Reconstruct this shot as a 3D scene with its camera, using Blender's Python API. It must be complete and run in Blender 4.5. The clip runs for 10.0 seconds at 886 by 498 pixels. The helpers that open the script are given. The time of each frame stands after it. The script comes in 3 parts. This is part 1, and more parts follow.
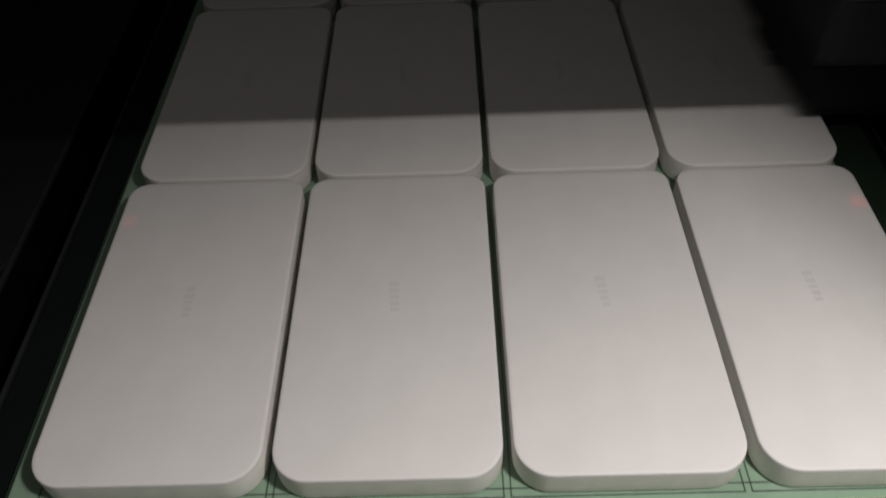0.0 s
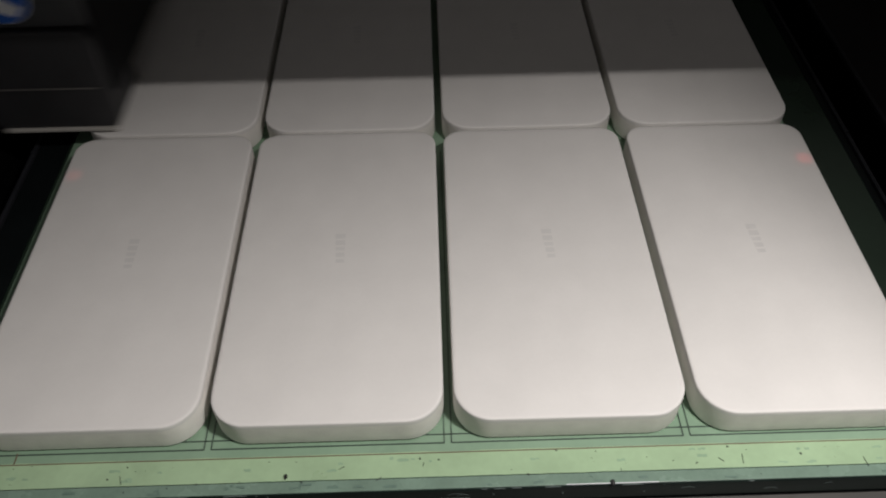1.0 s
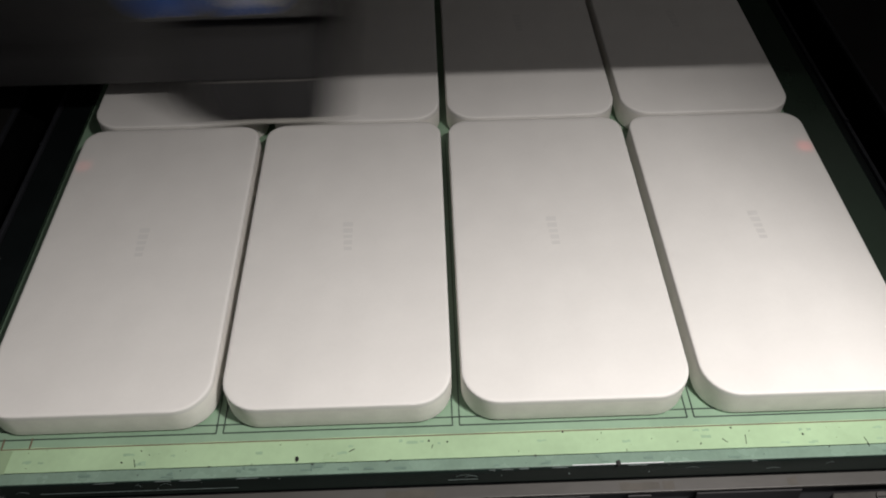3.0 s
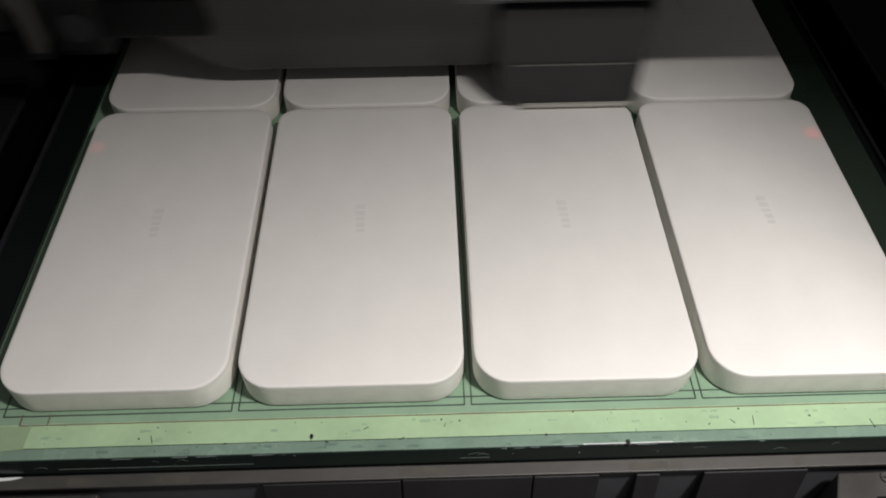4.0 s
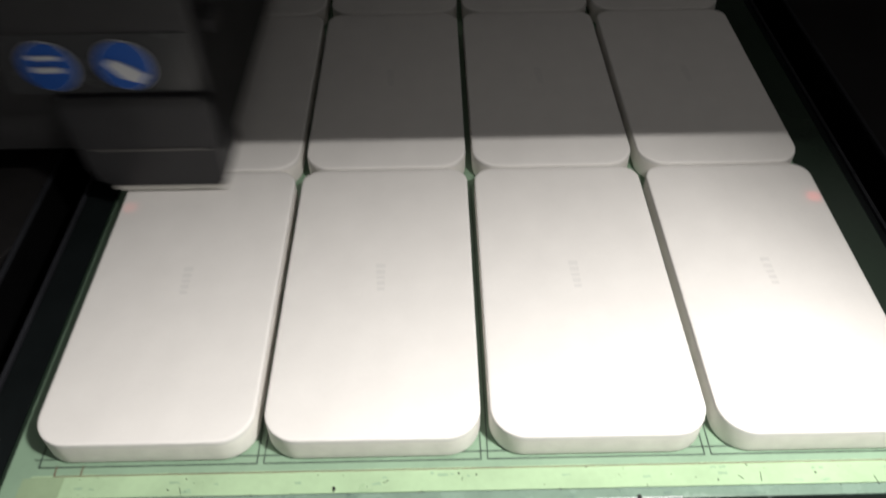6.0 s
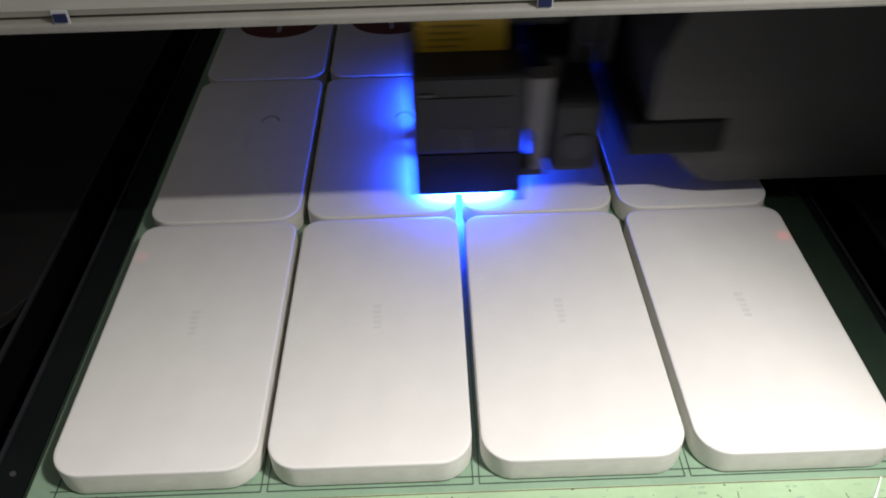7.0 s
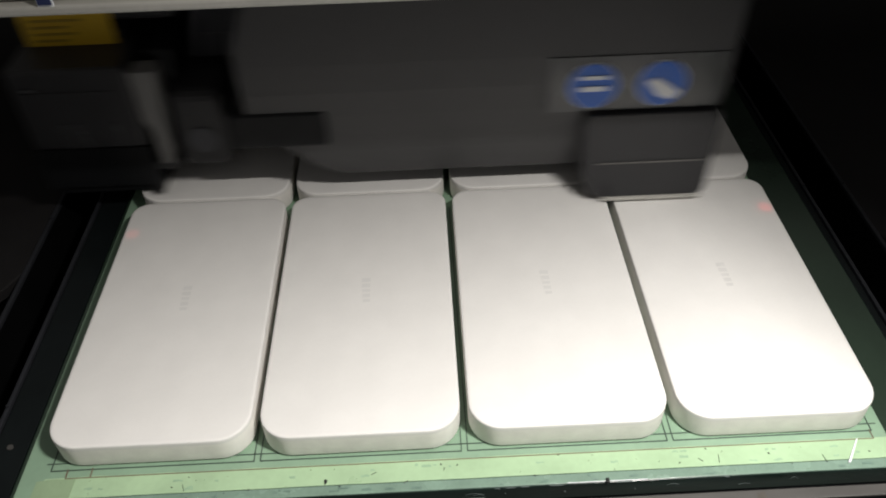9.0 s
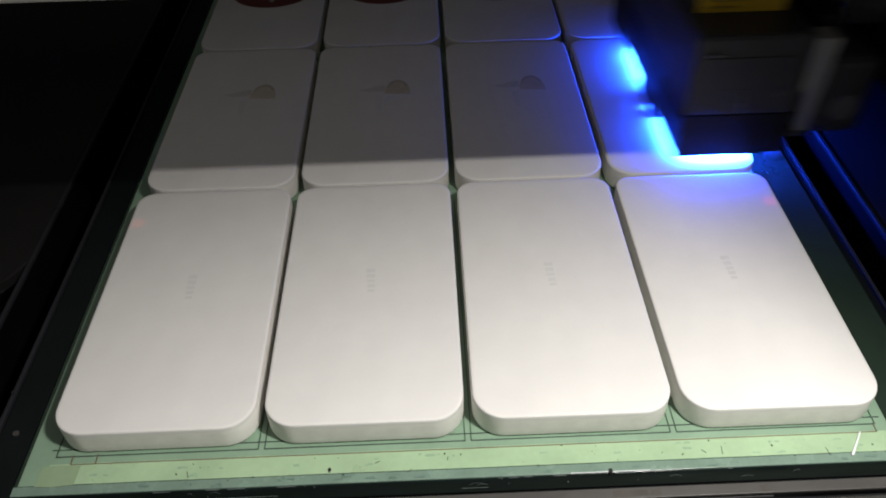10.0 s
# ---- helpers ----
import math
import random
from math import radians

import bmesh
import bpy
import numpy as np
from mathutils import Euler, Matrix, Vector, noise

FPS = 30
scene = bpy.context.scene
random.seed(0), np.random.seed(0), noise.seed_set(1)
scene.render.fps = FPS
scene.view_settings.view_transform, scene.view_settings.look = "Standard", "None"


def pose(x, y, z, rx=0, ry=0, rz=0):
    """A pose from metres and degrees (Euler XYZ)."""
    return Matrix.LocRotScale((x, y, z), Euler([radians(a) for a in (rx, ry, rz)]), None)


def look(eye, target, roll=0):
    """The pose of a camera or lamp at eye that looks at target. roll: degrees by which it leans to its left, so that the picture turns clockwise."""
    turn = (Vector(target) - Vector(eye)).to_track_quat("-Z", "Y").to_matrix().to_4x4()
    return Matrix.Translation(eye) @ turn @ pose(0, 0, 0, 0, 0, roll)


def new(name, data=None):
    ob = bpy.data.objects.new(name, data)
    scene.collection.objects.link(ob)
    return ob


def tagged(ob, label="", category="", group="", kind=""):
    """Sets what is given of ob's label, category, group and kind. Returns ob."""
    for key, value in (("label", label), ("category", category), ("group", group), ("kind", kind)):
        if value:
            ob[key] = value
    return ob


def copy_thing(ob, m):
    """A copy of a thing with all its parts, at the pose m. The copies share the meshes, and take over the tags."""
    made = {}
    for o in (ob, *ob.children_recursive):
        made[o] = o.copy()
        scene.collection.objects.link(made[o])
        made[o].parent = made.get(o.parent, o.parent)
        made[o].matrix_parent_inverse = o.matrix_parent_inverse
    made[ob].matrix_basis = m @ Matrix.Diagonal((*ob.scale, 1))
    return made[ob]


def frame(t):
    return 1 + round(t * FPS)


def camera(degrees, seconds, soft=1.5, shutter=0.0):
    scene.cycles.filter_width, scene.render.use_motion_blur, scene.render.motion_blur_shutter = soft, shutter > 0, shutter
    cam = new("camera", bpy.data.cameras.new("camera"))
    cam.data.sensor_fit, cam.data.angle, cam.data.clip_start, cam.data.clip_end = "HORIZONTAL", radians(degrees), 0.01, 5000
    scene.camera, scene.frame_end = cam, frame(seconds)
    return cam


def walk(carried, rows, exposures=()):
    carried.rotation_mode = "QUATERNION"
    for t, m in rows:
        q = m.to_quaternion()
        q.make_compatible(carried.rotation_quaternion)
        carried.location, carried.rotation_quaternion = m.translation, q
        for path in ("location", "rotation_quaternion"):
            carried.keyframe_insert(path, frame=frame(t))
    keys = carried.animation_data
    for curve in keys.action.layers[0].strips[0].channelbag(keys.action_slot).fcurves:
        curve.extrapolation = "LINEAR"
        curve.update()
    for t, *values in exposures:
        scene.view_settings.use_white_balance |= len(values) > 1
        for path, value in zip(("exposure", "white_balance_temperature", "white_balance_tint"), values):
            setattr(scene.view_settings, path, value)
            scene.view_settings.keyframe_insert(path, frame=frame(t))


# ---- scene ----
cam = camera(59.0, 10.0, soft=1.9, shutter=0.5)
PATH = [
    (0, (0.12867, -0.10335, 0.22576), (0.10267, 1.24694, -1.24938), -2.48),
    (0.5, (0.12936, -0.11341, 0.22029), (0.10892, 1.23124, -1.26008), -2.03),
    (1, (0.14049, -0.11346, 0.21569), (0.16258, 1.21982, -1.2749), -0.86),
    (1.5, (0.14395, -0.12158, 0.21438), (0.16962, 1.22047, -1.26827), -0.83),
    (2, (0.14696, -0.11927, 0.21704), (0.15834, 1.22502, -1.26375), -1.44),
    (2.5, (0.14293, -0.11842, 0.21607), (0.16084, 1.22178, -1.26837), -1.35),
    (4, (0.13285, -0.12215, 0.21694), (0.16161, 1.18535, -1.29622), -0.47),
    (4.5, (0.13626, -0.12611, 0.21541), (0.15999, 1.2112, -1.27154), -0.42),
    (5, (0.13706, -0.12728, 0.21564), (0.1418, 1.20257, -1.27817), -1.16),
    (5.5, (0.1356, -0.12558, 0.22243), (0.1675, 1.20669, -1.2689), -0.17),
    (6, (0.12949, -0.12762, 0.22902), (0.1404, 1.2704, -1.20116), -0.78),
    (6.2, (0.12925, -0.13211, 0.23397), (0.12485, 1.30552, -1.15642), -1.40),
    (7.3, (0.13325, -0.14961, 0.23658), (0.15634, 1.36214, -1.07265), -1.54),
    (7.5, (0.12993, -0.14835, 0.23695), (0.15385, 1.34505, -1.09316), -1.32),
    (8, (0.13372, -0.15118, 0.23835), (0.15469, 1.33291, -1.10219), -1.58),
    (8.5, (0.13623, -0.15355, 0.23791), (0.15388, 1.32746, -1.10608), -2.29),
    (9, (0.13429, -0.15333, 0.23789), (0.16637, 1.32006, -1.11419), -1.79),
    (9.5, (0.1315, -0.15745, 0.23938), (0.15722, 1.31867, -1.10985), -1.58),
    (10, (0.13331, -0.15524, 0.23659), (0.15817, 1.31264, -1.12162), -1.53),
]
walk(cam, [(t, look(eye, target, roll)) for t, eye, target, roll in PATH],
     exposures=[(0, -1.52, 6500, 14.0), (0.5, -1.5, 6500, 13.5), (1, -1.32, 6500, 13.3), (1.5, -1.22, 6500, 13.2), (2, -1.17, 6500, 13.0), (2.5, -1, 6500, 12.8), (4, -0.92, 6500, 12.0), (4.5, -0.85, 6500, 11.8), (5, -0.98, 6500, 11.5), (5.5, -1, 6500, 11.2), (5.8, -0.5, 6500, 11.1), (6, -0.2, 6500, 11.0), (6.5, -0.3, 6500, 10.8), (7.3, -0.65, 6500, 10.3), (7.5, -0.6, 6500, 10.2), (7.7, -0.42, 6500, 10.2), (8, -0.3, 6500, 10.0), (9, -0.34, 6500, 10.0), (9.5, -0.58, 6500, 10.0), (10, -0.68, 6500, 10.0)])

# ---- light and exposure ----
scene.view_settings.exposure = 0.0
world = bpy.data.worlds.new("workshop")
scene.world = world
world.use_nodes = True
world.node_tree.nodes["Background"].inputs["Color"].default_value = (1.0, 0.96, 0.91, 1)
world.node_tree.nodes["Background"].inputs["Strength"].default_value = 0.165

# two red pointer lights that mark the print head's path
for px, py, watts in ((0.003, 0.112, 0.08), (0.2845, 0.111, 0.22)):
    dot = bpy.data.lights.new("pointer_light", "SPOT")
    dot.energy, dot.color, dot.spot_size, dot.spot_blend, dot.shadow_soft_size = watts, (1.0, 0.05, 0.04), radians(4.5), 1.0, 0.001
    new("pointer_light", dot).matrix_world = look((px, 0.085, 0.115), (px, py, 0.0115))


# ---- materials ----
def material(name, colour, rough=0.5, metal=0.0, vary=0.0, scale=40.0, bump=0.0, bump_scale=900.0, emit=None, strength=0.0, spec=0.5, streak=None):
    m = bpy.data.materials.new(name)
    m.use_nodes = True
    nodes, links = m.node_tree.nodes, m.node_tree.links
    p = nodes["Principled BSDF"]
    p.inputs["Base Color"].default_value = (*colour, 1)
    p.inputs["Roughness"].default_value = rough
    p.inputs["Metallic"].default_value = metal
    p.inputs["Specular IOR Level"].default_value = spec
    place = nodes.new("ShaderNodeTexCoord")
    src = place.outputs["Object"]
    if streak:
        mp = nodes.new("ShaderNodeMapping")
        mp.inputs["Scale"].default_value = streak
        links.new(src, mp.inputs["Vector"])
        src = mp.outputs["Vector"]
    if vary:
        big, fine, add, ramp = (nodes.new(k) for k in ("ShaderNodeTexNoise", "ShaderNodeTexNoise", "ShaderNodeMath", "ShaderNodeMix"))
        big.inputs["Scale"].default_value, big.inputs["Detail"].default_value = scale, 4
        fine.inputs["Scale"].default_value, fine.inputs["Detail"].default_value = scale * 9, 3
        links.new(src, big.inputs["Vector"])
        links.new(src, fine.inputs["Vector"])
        add.operation = "MULTIPLY_ADD"
        links.new(fine.outputs["Fac"], add.inputs[0])
        add.inputs[1].default_value = 0.35
        links.new(big.outputs["Fac"], add.inputs[2])
        ramp.data_type = "RGBA"
        ramp.inputs["A"].default_value = (*[max(0, c * (1 - vary)) for c in colour], 1)
        ramp.inputs["B"].default_value = (*[min(1, c * (1 + vary * 0.6)) for c in colour], 1)
        links.new(add.outputs[0], ramp.inputs["Factor"])
        links.new(ramp.outputs["Result"], p.inputs["Base Color"])
        r = nodes.new("ShaderNodeMapRange")
        r.inputs["To Min"].default_value, r.inputs["To Max"].default_value = max(0.02, rough - 0.1), min(1, rough + 0.12)
        links.new(big.outputs["Fac"], r.inputs["Value"])
        links.new(r.outputs["Result"], p.inputs["Roughness"])
    if bump:
        grain, b = nodes.new("ShaderNodeTexNoise"), nodes.new("ShaderNodeBump")
        grain.inputs["Scale"].default_value, grain.inputs["Detail"].default_value = bump_scale, 2
        links.new(src, grain.inputs["Vector"])
        b.inputs["Strength"].default_value, b.inputs["Distance"].default_value = bump, 0.0003
        links.new(grain.outputs["Fac"], b.inputs["Height"])
        links.new(b.outputs["Normal"], p.inputs["Normal"])
    if emit:
        p.inputs["Emission Color"].default_value, p.inputs["Emission Strength"].default_value = (*emit, 1), strength
        m.cycles.emission_sampling = "FRONT"
    return m


WHITE = material("matt_white_plastic", (0.80, 0.785, 0.765), 0.55, vary=0.06, scale=75, spec=0.3)
# scuffed sides; base lifted above WHITE in place of light from the front
SCUFFED_LIFTED = material("scuffed_side_lifted", (0.86, 0.835, 0.80), 0.5, vary=0.16, scale=170, spec=0.3)
MARK = material("faint_grey_mark", (0.735, 0.725, 0.71), 0.6)
BOLD_MARK = material("grey_logo_print", (0.715, 0.702, 0.688), 0.6, vary=0.15, scale=300)
PRINT_BROWN = material("brown_ink", (0.64, 0.585, 0.50), 0.5, vary=0.2, scale=160)
PRINT_DARK = material("dark_brown_ink", (0.53, 0.475, 0.41), 0.5, vary=0.3, scale=200)
PRINT_GREY = material("grey_ink", (0.67, 0.655, 0.635), 0.5, vary=0.15, scale=160)
PRINT_RED = material("dark_red_ink", (0.16, 0.035, 0.025), 0.4, vary=0.4, scale=90)
GREEN = material("green_glass", (0.021, 0.035, 0.024), 0.22, vary=0.25, scale=35, bump=0.02, bump_scale=300)
MID = material("mid_green_paper", (0.23, 0.345, 0.245), 0.4, vary=0.25, scale=50)
PALE = material("pale_green_film", (0.35, 0.49, 0.31), 0.3, vary=0.30, scale=45, bump=0.03, bump_scale=500)
RIM = material("grey_green_rim", (0.17, 0.25, 0.20), 0.25, vary=0.4, scale=80)
EDGE = material("dark_glass_edge", (0.010, 0.019, 0.016), 0.18, vary=0.97, scale=55, bump=0.3, bump_scale=90, spec=0.1, streak=(0.35, 1.0, 2.2))
TAPE = material("yellowed_tape", (0.27, 0.37, 0.23), 0.35, vary=0.2, scale=90)
SMEAR = material("dried_green_smear", (0.27, 0.40, 0.27), 0.35, vary=0.3, scale=180)
GREY_SMEAR = material("grey_green_smear", (0.13, 0.20, 0.165), 0.3, vary=0.35, scale=160)
# tone of the glass chips, and of the gleams painted on the edge
CHIP_GLEAM = material("glass_chip_and_gleam", (0.10, 0.125, 0.12), 0.2, vary=0.3, scale=200)
INK = material("black_line_ink", (0.035, 0.055, 0.045), 0.5)
RED = material("red_line_ink", (0.15, 0.085, 0.055), 0.5)
DIRT = material("black_ink_specks", (0.012, 0.012, 0.012), 0.4)
ALU = material("dull_aluminium", (0.068, 0.065, 0.062), 0.5, metal=0.2, vary=0.5, scale=60, bump=0.08, streak=(0.35, 1, 1))
BLACK = material("black_powder_coat", (0.040, 0.040, 0.042), 0.55, vary=0.3, scale=50, bump=0.12, bump_scale=1500)
DARK = material("dark_machine_paint", (0.075, 0.076, 0.084), 0.6, vary=0.6, scale=20, bump=0.05, spec=0.2)
RAIL = material("oiled_steel", (0.0085, 0.0090, 0.0100), 0.45, spec=0.15, vary=0.4, scale=60)
BODY = material("black_plastic", (0.026, 0.026, 0.028), 0.45, vary=0.3, scale=70, spec=0.3)
GREY = material("grey_bracket", (0.13, 0.125, 0.12), 0.42, metal=0.3, vary=0.3, scale=80)
PALE_GREY = material("pale_grey_bracket", (0.165, 0.163, 0.16), 0.5, vary=0.25, scale=90)
LIP = material("cream_lip_and_highlight", (0.42, 0.41, 0.38), 0.4, vary=0.25, scale=60)
CREAM = material("cream_painted_steel", (0.74, 0.73, 0.66), 0.35, vary=0.08, scale=25)
YELLOW = material("yellow_label", (0.62, 0.40, 0.02), 0.4, vary=0.08, scale=60)
LABEL_TEXT = material("brown_print", (0.36, 0.235, 0.02), 0.5)
BLUE = material("blue_sign", (0.020, 0.115, 0.50), 0.4, vary=0.06, scale=80)
# white of signs and stickers, and of gleams painted on arris and tape
SIGN_GLEAM_WHITE = material("white_sign_and_gleam", (0.75, 0.77, 0.8), 0.4)
# glow of the key light added out of view
KEY_GLOW = material("key_light_white", (0.8, 0.8, 0.8), 0.5, emit=(1.0, 0.965, 0.91), strength=1670.0)
SHADE_BLACK = material("shade_black_steel", (0.0022, 0.0023, 0.0026), 0.6, spec=0.1, vary=0.4, scale=60)
BORDER = material("black_glass_border", (0.0065, 0.0085, 0.0090), 0.35, vary=0.5, scale=40, spec=0.12)
DECK = material("dark_deck_paint", (0.014, 0.0132, 0.0135), 0.6, vary=0.5, scale=45, bump=0.1, bump_scale=700, spec=0.15)
WORN = material("worn_steel", (0.019, 0.020, 0.024), 0.5, vary=0.5, scale=60, spec=0.2)
PANEL = material("dusty_dark_steel", (0.018, 0.017, 0.019), 0.55, vary=0.55, scale=45, bump=0.05, spec=0.25)
WORN_GREY = material("worn_grey_steel", (0.040, 0.038, 0.036), 0.5, vary=0.6, scale=110, bump=0.1, spec=0.3)
STAIN = material("brown_rail_stain", (0.060, 0.054, 0.046), 0.5, vary=0.5, scale=220)
PLATE = material("grey_sticker", (0.060, 0.062, 0.064), 0.25, vary=0.15, scale=60)
UV = material("ultraviolet_leds", (0.02, 0.02, 0.03), 0.4, emit=(0.009, 0.060, 1.0), strength=540.0)
NAVY = material("navy_notch", (0.02, 0.03, 0.10), 0.4)


# ---- mesh helpers ----
def part(name, bm, mat, parent=None, label="", smooth=False):
    me = bpy.data.meshes.new(name)
    bmesh.ops.recalc_face_normals(bm, faces=bm.faces)
    bm.to_mesh(me)
    bm.free()
    me.materials.append(mat)
    if smooth:
        for f in me.polygons:
            f.use_smooth = True
    ob = new(name, me)
    ob.parent = parent
    if label:
        tagged(ob, label)
    return ob


def box(x0, x1, y0, y1, z0, z1, bevel=0.0, bm=None, segments=2):
    bm = bm or bmesh.new()
    made = bmesh.ops.create_cube(bm, size=1.0)["verts"]
    for v in made:
        v.co = Vector(((x0 + x1) / 2 + v.co.x * (x1 - x0), (y0 + y1) / 2 + v.co.y * (y1 - y0), (z0 + z1) / 2 + v.co.z * (z1 - z0)))
    if bevel:
        edges = list({e for v in made for e in v.link_edges})
        bmesh.ops.bevel(bm, geom=edges, offset=bevel, segments=segments, affect="EDGES", profile=0.5)
    return bm


def prism(outline, axis, a, b, bevel=0.0, bm=None):
    """A flat outline of (p, q) pairs pushed from a to b along an axis."""
    bm = bm or bmesh.new()
    put = {"x": lambda p, q, s: (s, p, q), "y": lambda p, q, s: (p, s, q), "z": lambda p, q, s: (p, q, s)}[axis]
    one = [bm.verts.new(put(p, q, a)) for p, q in outline]
    two = [bm.verts.new(put(p, q, b)) for p, q in outline]
    bm.faces.new(one)
    bm.faces.new(two[::-1])
    n = len(one)
    for i in range(n):
        bm.faces.new((one[i], two[i], two[(i + 1) % n], one[(i + 1) % n]))
    if bevel:
        bmesh.ops.bevel(bm, geom=list(bm.edges), offset=bevel, segments=2, affect="EDGES", profile=0.5)
    return bm


def rod(p, q, r, sides=14, bm=None):
    bm = bm or bmesh.new()
    p, q = Vector(p), Vector(q)
    m = Matrix.Translation((p + q) / 2) @ (q - p).to_track_quat("Z", "Y").to_matrix().to_4x4()
    bmesh.ops.create_cone(bm, cap_ends=True, segments=sides, radius1=r, radius2=r, depth=(q - p).length, matrix=m)
    return bm


def quad(corners):
    bm = bmesh.new()
    bm.faces.new([bm.verts.new(p) for p in corners])
    return bm


def facing_down(ob):
    if ob.data.polygons[0].normal.z > 0:
        ob.data.flip_normals()


def disc(cx, cy, rx, ry, z0, z1, n=28, cut=None):
    pts = [(cx + rx * math.cos(6.28319 * i / n), cy + ry * math.sin(6.28319 * i / n)) for i in range(n)]
    return prism([p for p in pts if cut is None or p[1] > cut], "z", z0, z1)


def thing(name, label, category, group="", kind=""):
    return tagged(new(name), label, category, group, kind)


# the bed's extents
BX0, BX1, BY0, BY1 = -0.0125, 0.3120, -0.0140, 0.70


# ---- the machine's shell ----
def shell():
    floor = part("floor", box(-0.6, 0.9, -0.4, 0.8, -0.12, -0.10), DARK)
    tagged(floor, "black painted floor of the printer's inside", "machine floor", kind="structure")
    for name, dims in (("wall_north", (-0.6, 0.9, 0.78, 0.80, -0.10, 0.40)), ("wall_west", (-0.6, -0.58, -0.1, 0.78, -0.10, 0.40)),
                       ("wall_east", (0.88, 0.9, -0.1, 0.78, -0.10, 0.40))):
        tagged(part(name, box(*dims), DARK), "black painted steel wall inside the printer", "machine wall", kind="structure")


def rails():
    for sx in (-1, 1):
        mid = 0.1450
        for off, w, h in ((0.1718, 0.0016, -0.0004), (0.1910, 0.0018, 0.0), (0.2150, 0.0300, -0.045)):
            x = mid + sx * off
            rail = thing("guide_rail", "dark oiled steel guide rail running beside the print bed", "rail", "guide rails of the bed")
            part("bar", box(x - w / 2, x + w / 2, -0.03, 0.75, h - 0.0022, h, 0.0004), WORN if w < 0.004 else BODY, rail)
            # near-black colour paints the shade below the bar
            part("foot", box(x - w / 2 + 0.0003, x + w / 2 - 0.0003, -0.0298, 0.7498, -0.0998, h - 0.0021), SHADE_BLACK, rail)
            if off < 0.18:
                # black glass border between the bed's edge and the inner rail
                inner, outer = (BX0 - 0.0006 if sx < 0 else BX1 + 0.0006), x - sx * (w / 2 + 0.0002)
                part("border_plate", box(min(inner, outer), max(inner, outer), -0.0138, 0.70, -0.0060, -0.0016, 0.0005), BORDER, rail, "black glass border strip beside the bed")
                part("screw", rod((x - sx * 0.0070, 0.0125, -0.0018), (x - sx * 0.0070, 0.0125, -0.0010), 0.0011, 12), ALU, rail, "small shiny screw")
            elif off < 0.20:
                # dark deck beyond the outer rail; its front end is worn and rounded off
                near, far = x + sx * (w / 2 + 0.0002), x + sx * 0.170
                shape = [(near, 0.75), (near, 0.104), (near + sx * 0.0050, 0.0935), (near + sx * 0.0090, 0.0900), (near + sx * 0.0110, 0.0860), (near + sx * 0.0300, 0.0800), (far, 0.0800), (far, 0.75)]
                part("deck", prism(shape, "z", -0.0060, -0.0008, 0.0006), DECK, rail, "dark grey painted deck plate")
            for i in range(6):
                part("bolt", rod((x, 0.03 + 0.11 * i, h - 0.0002), (x, 0.03 + 0.11 * i, h + 0.0008), min(w * 0.35, 0.0022), 8), WORN, rail)


# ---- the print bed ----
P, W, T, LENGTH = 0.07297, 0.0700, 0.0115, 0.1323


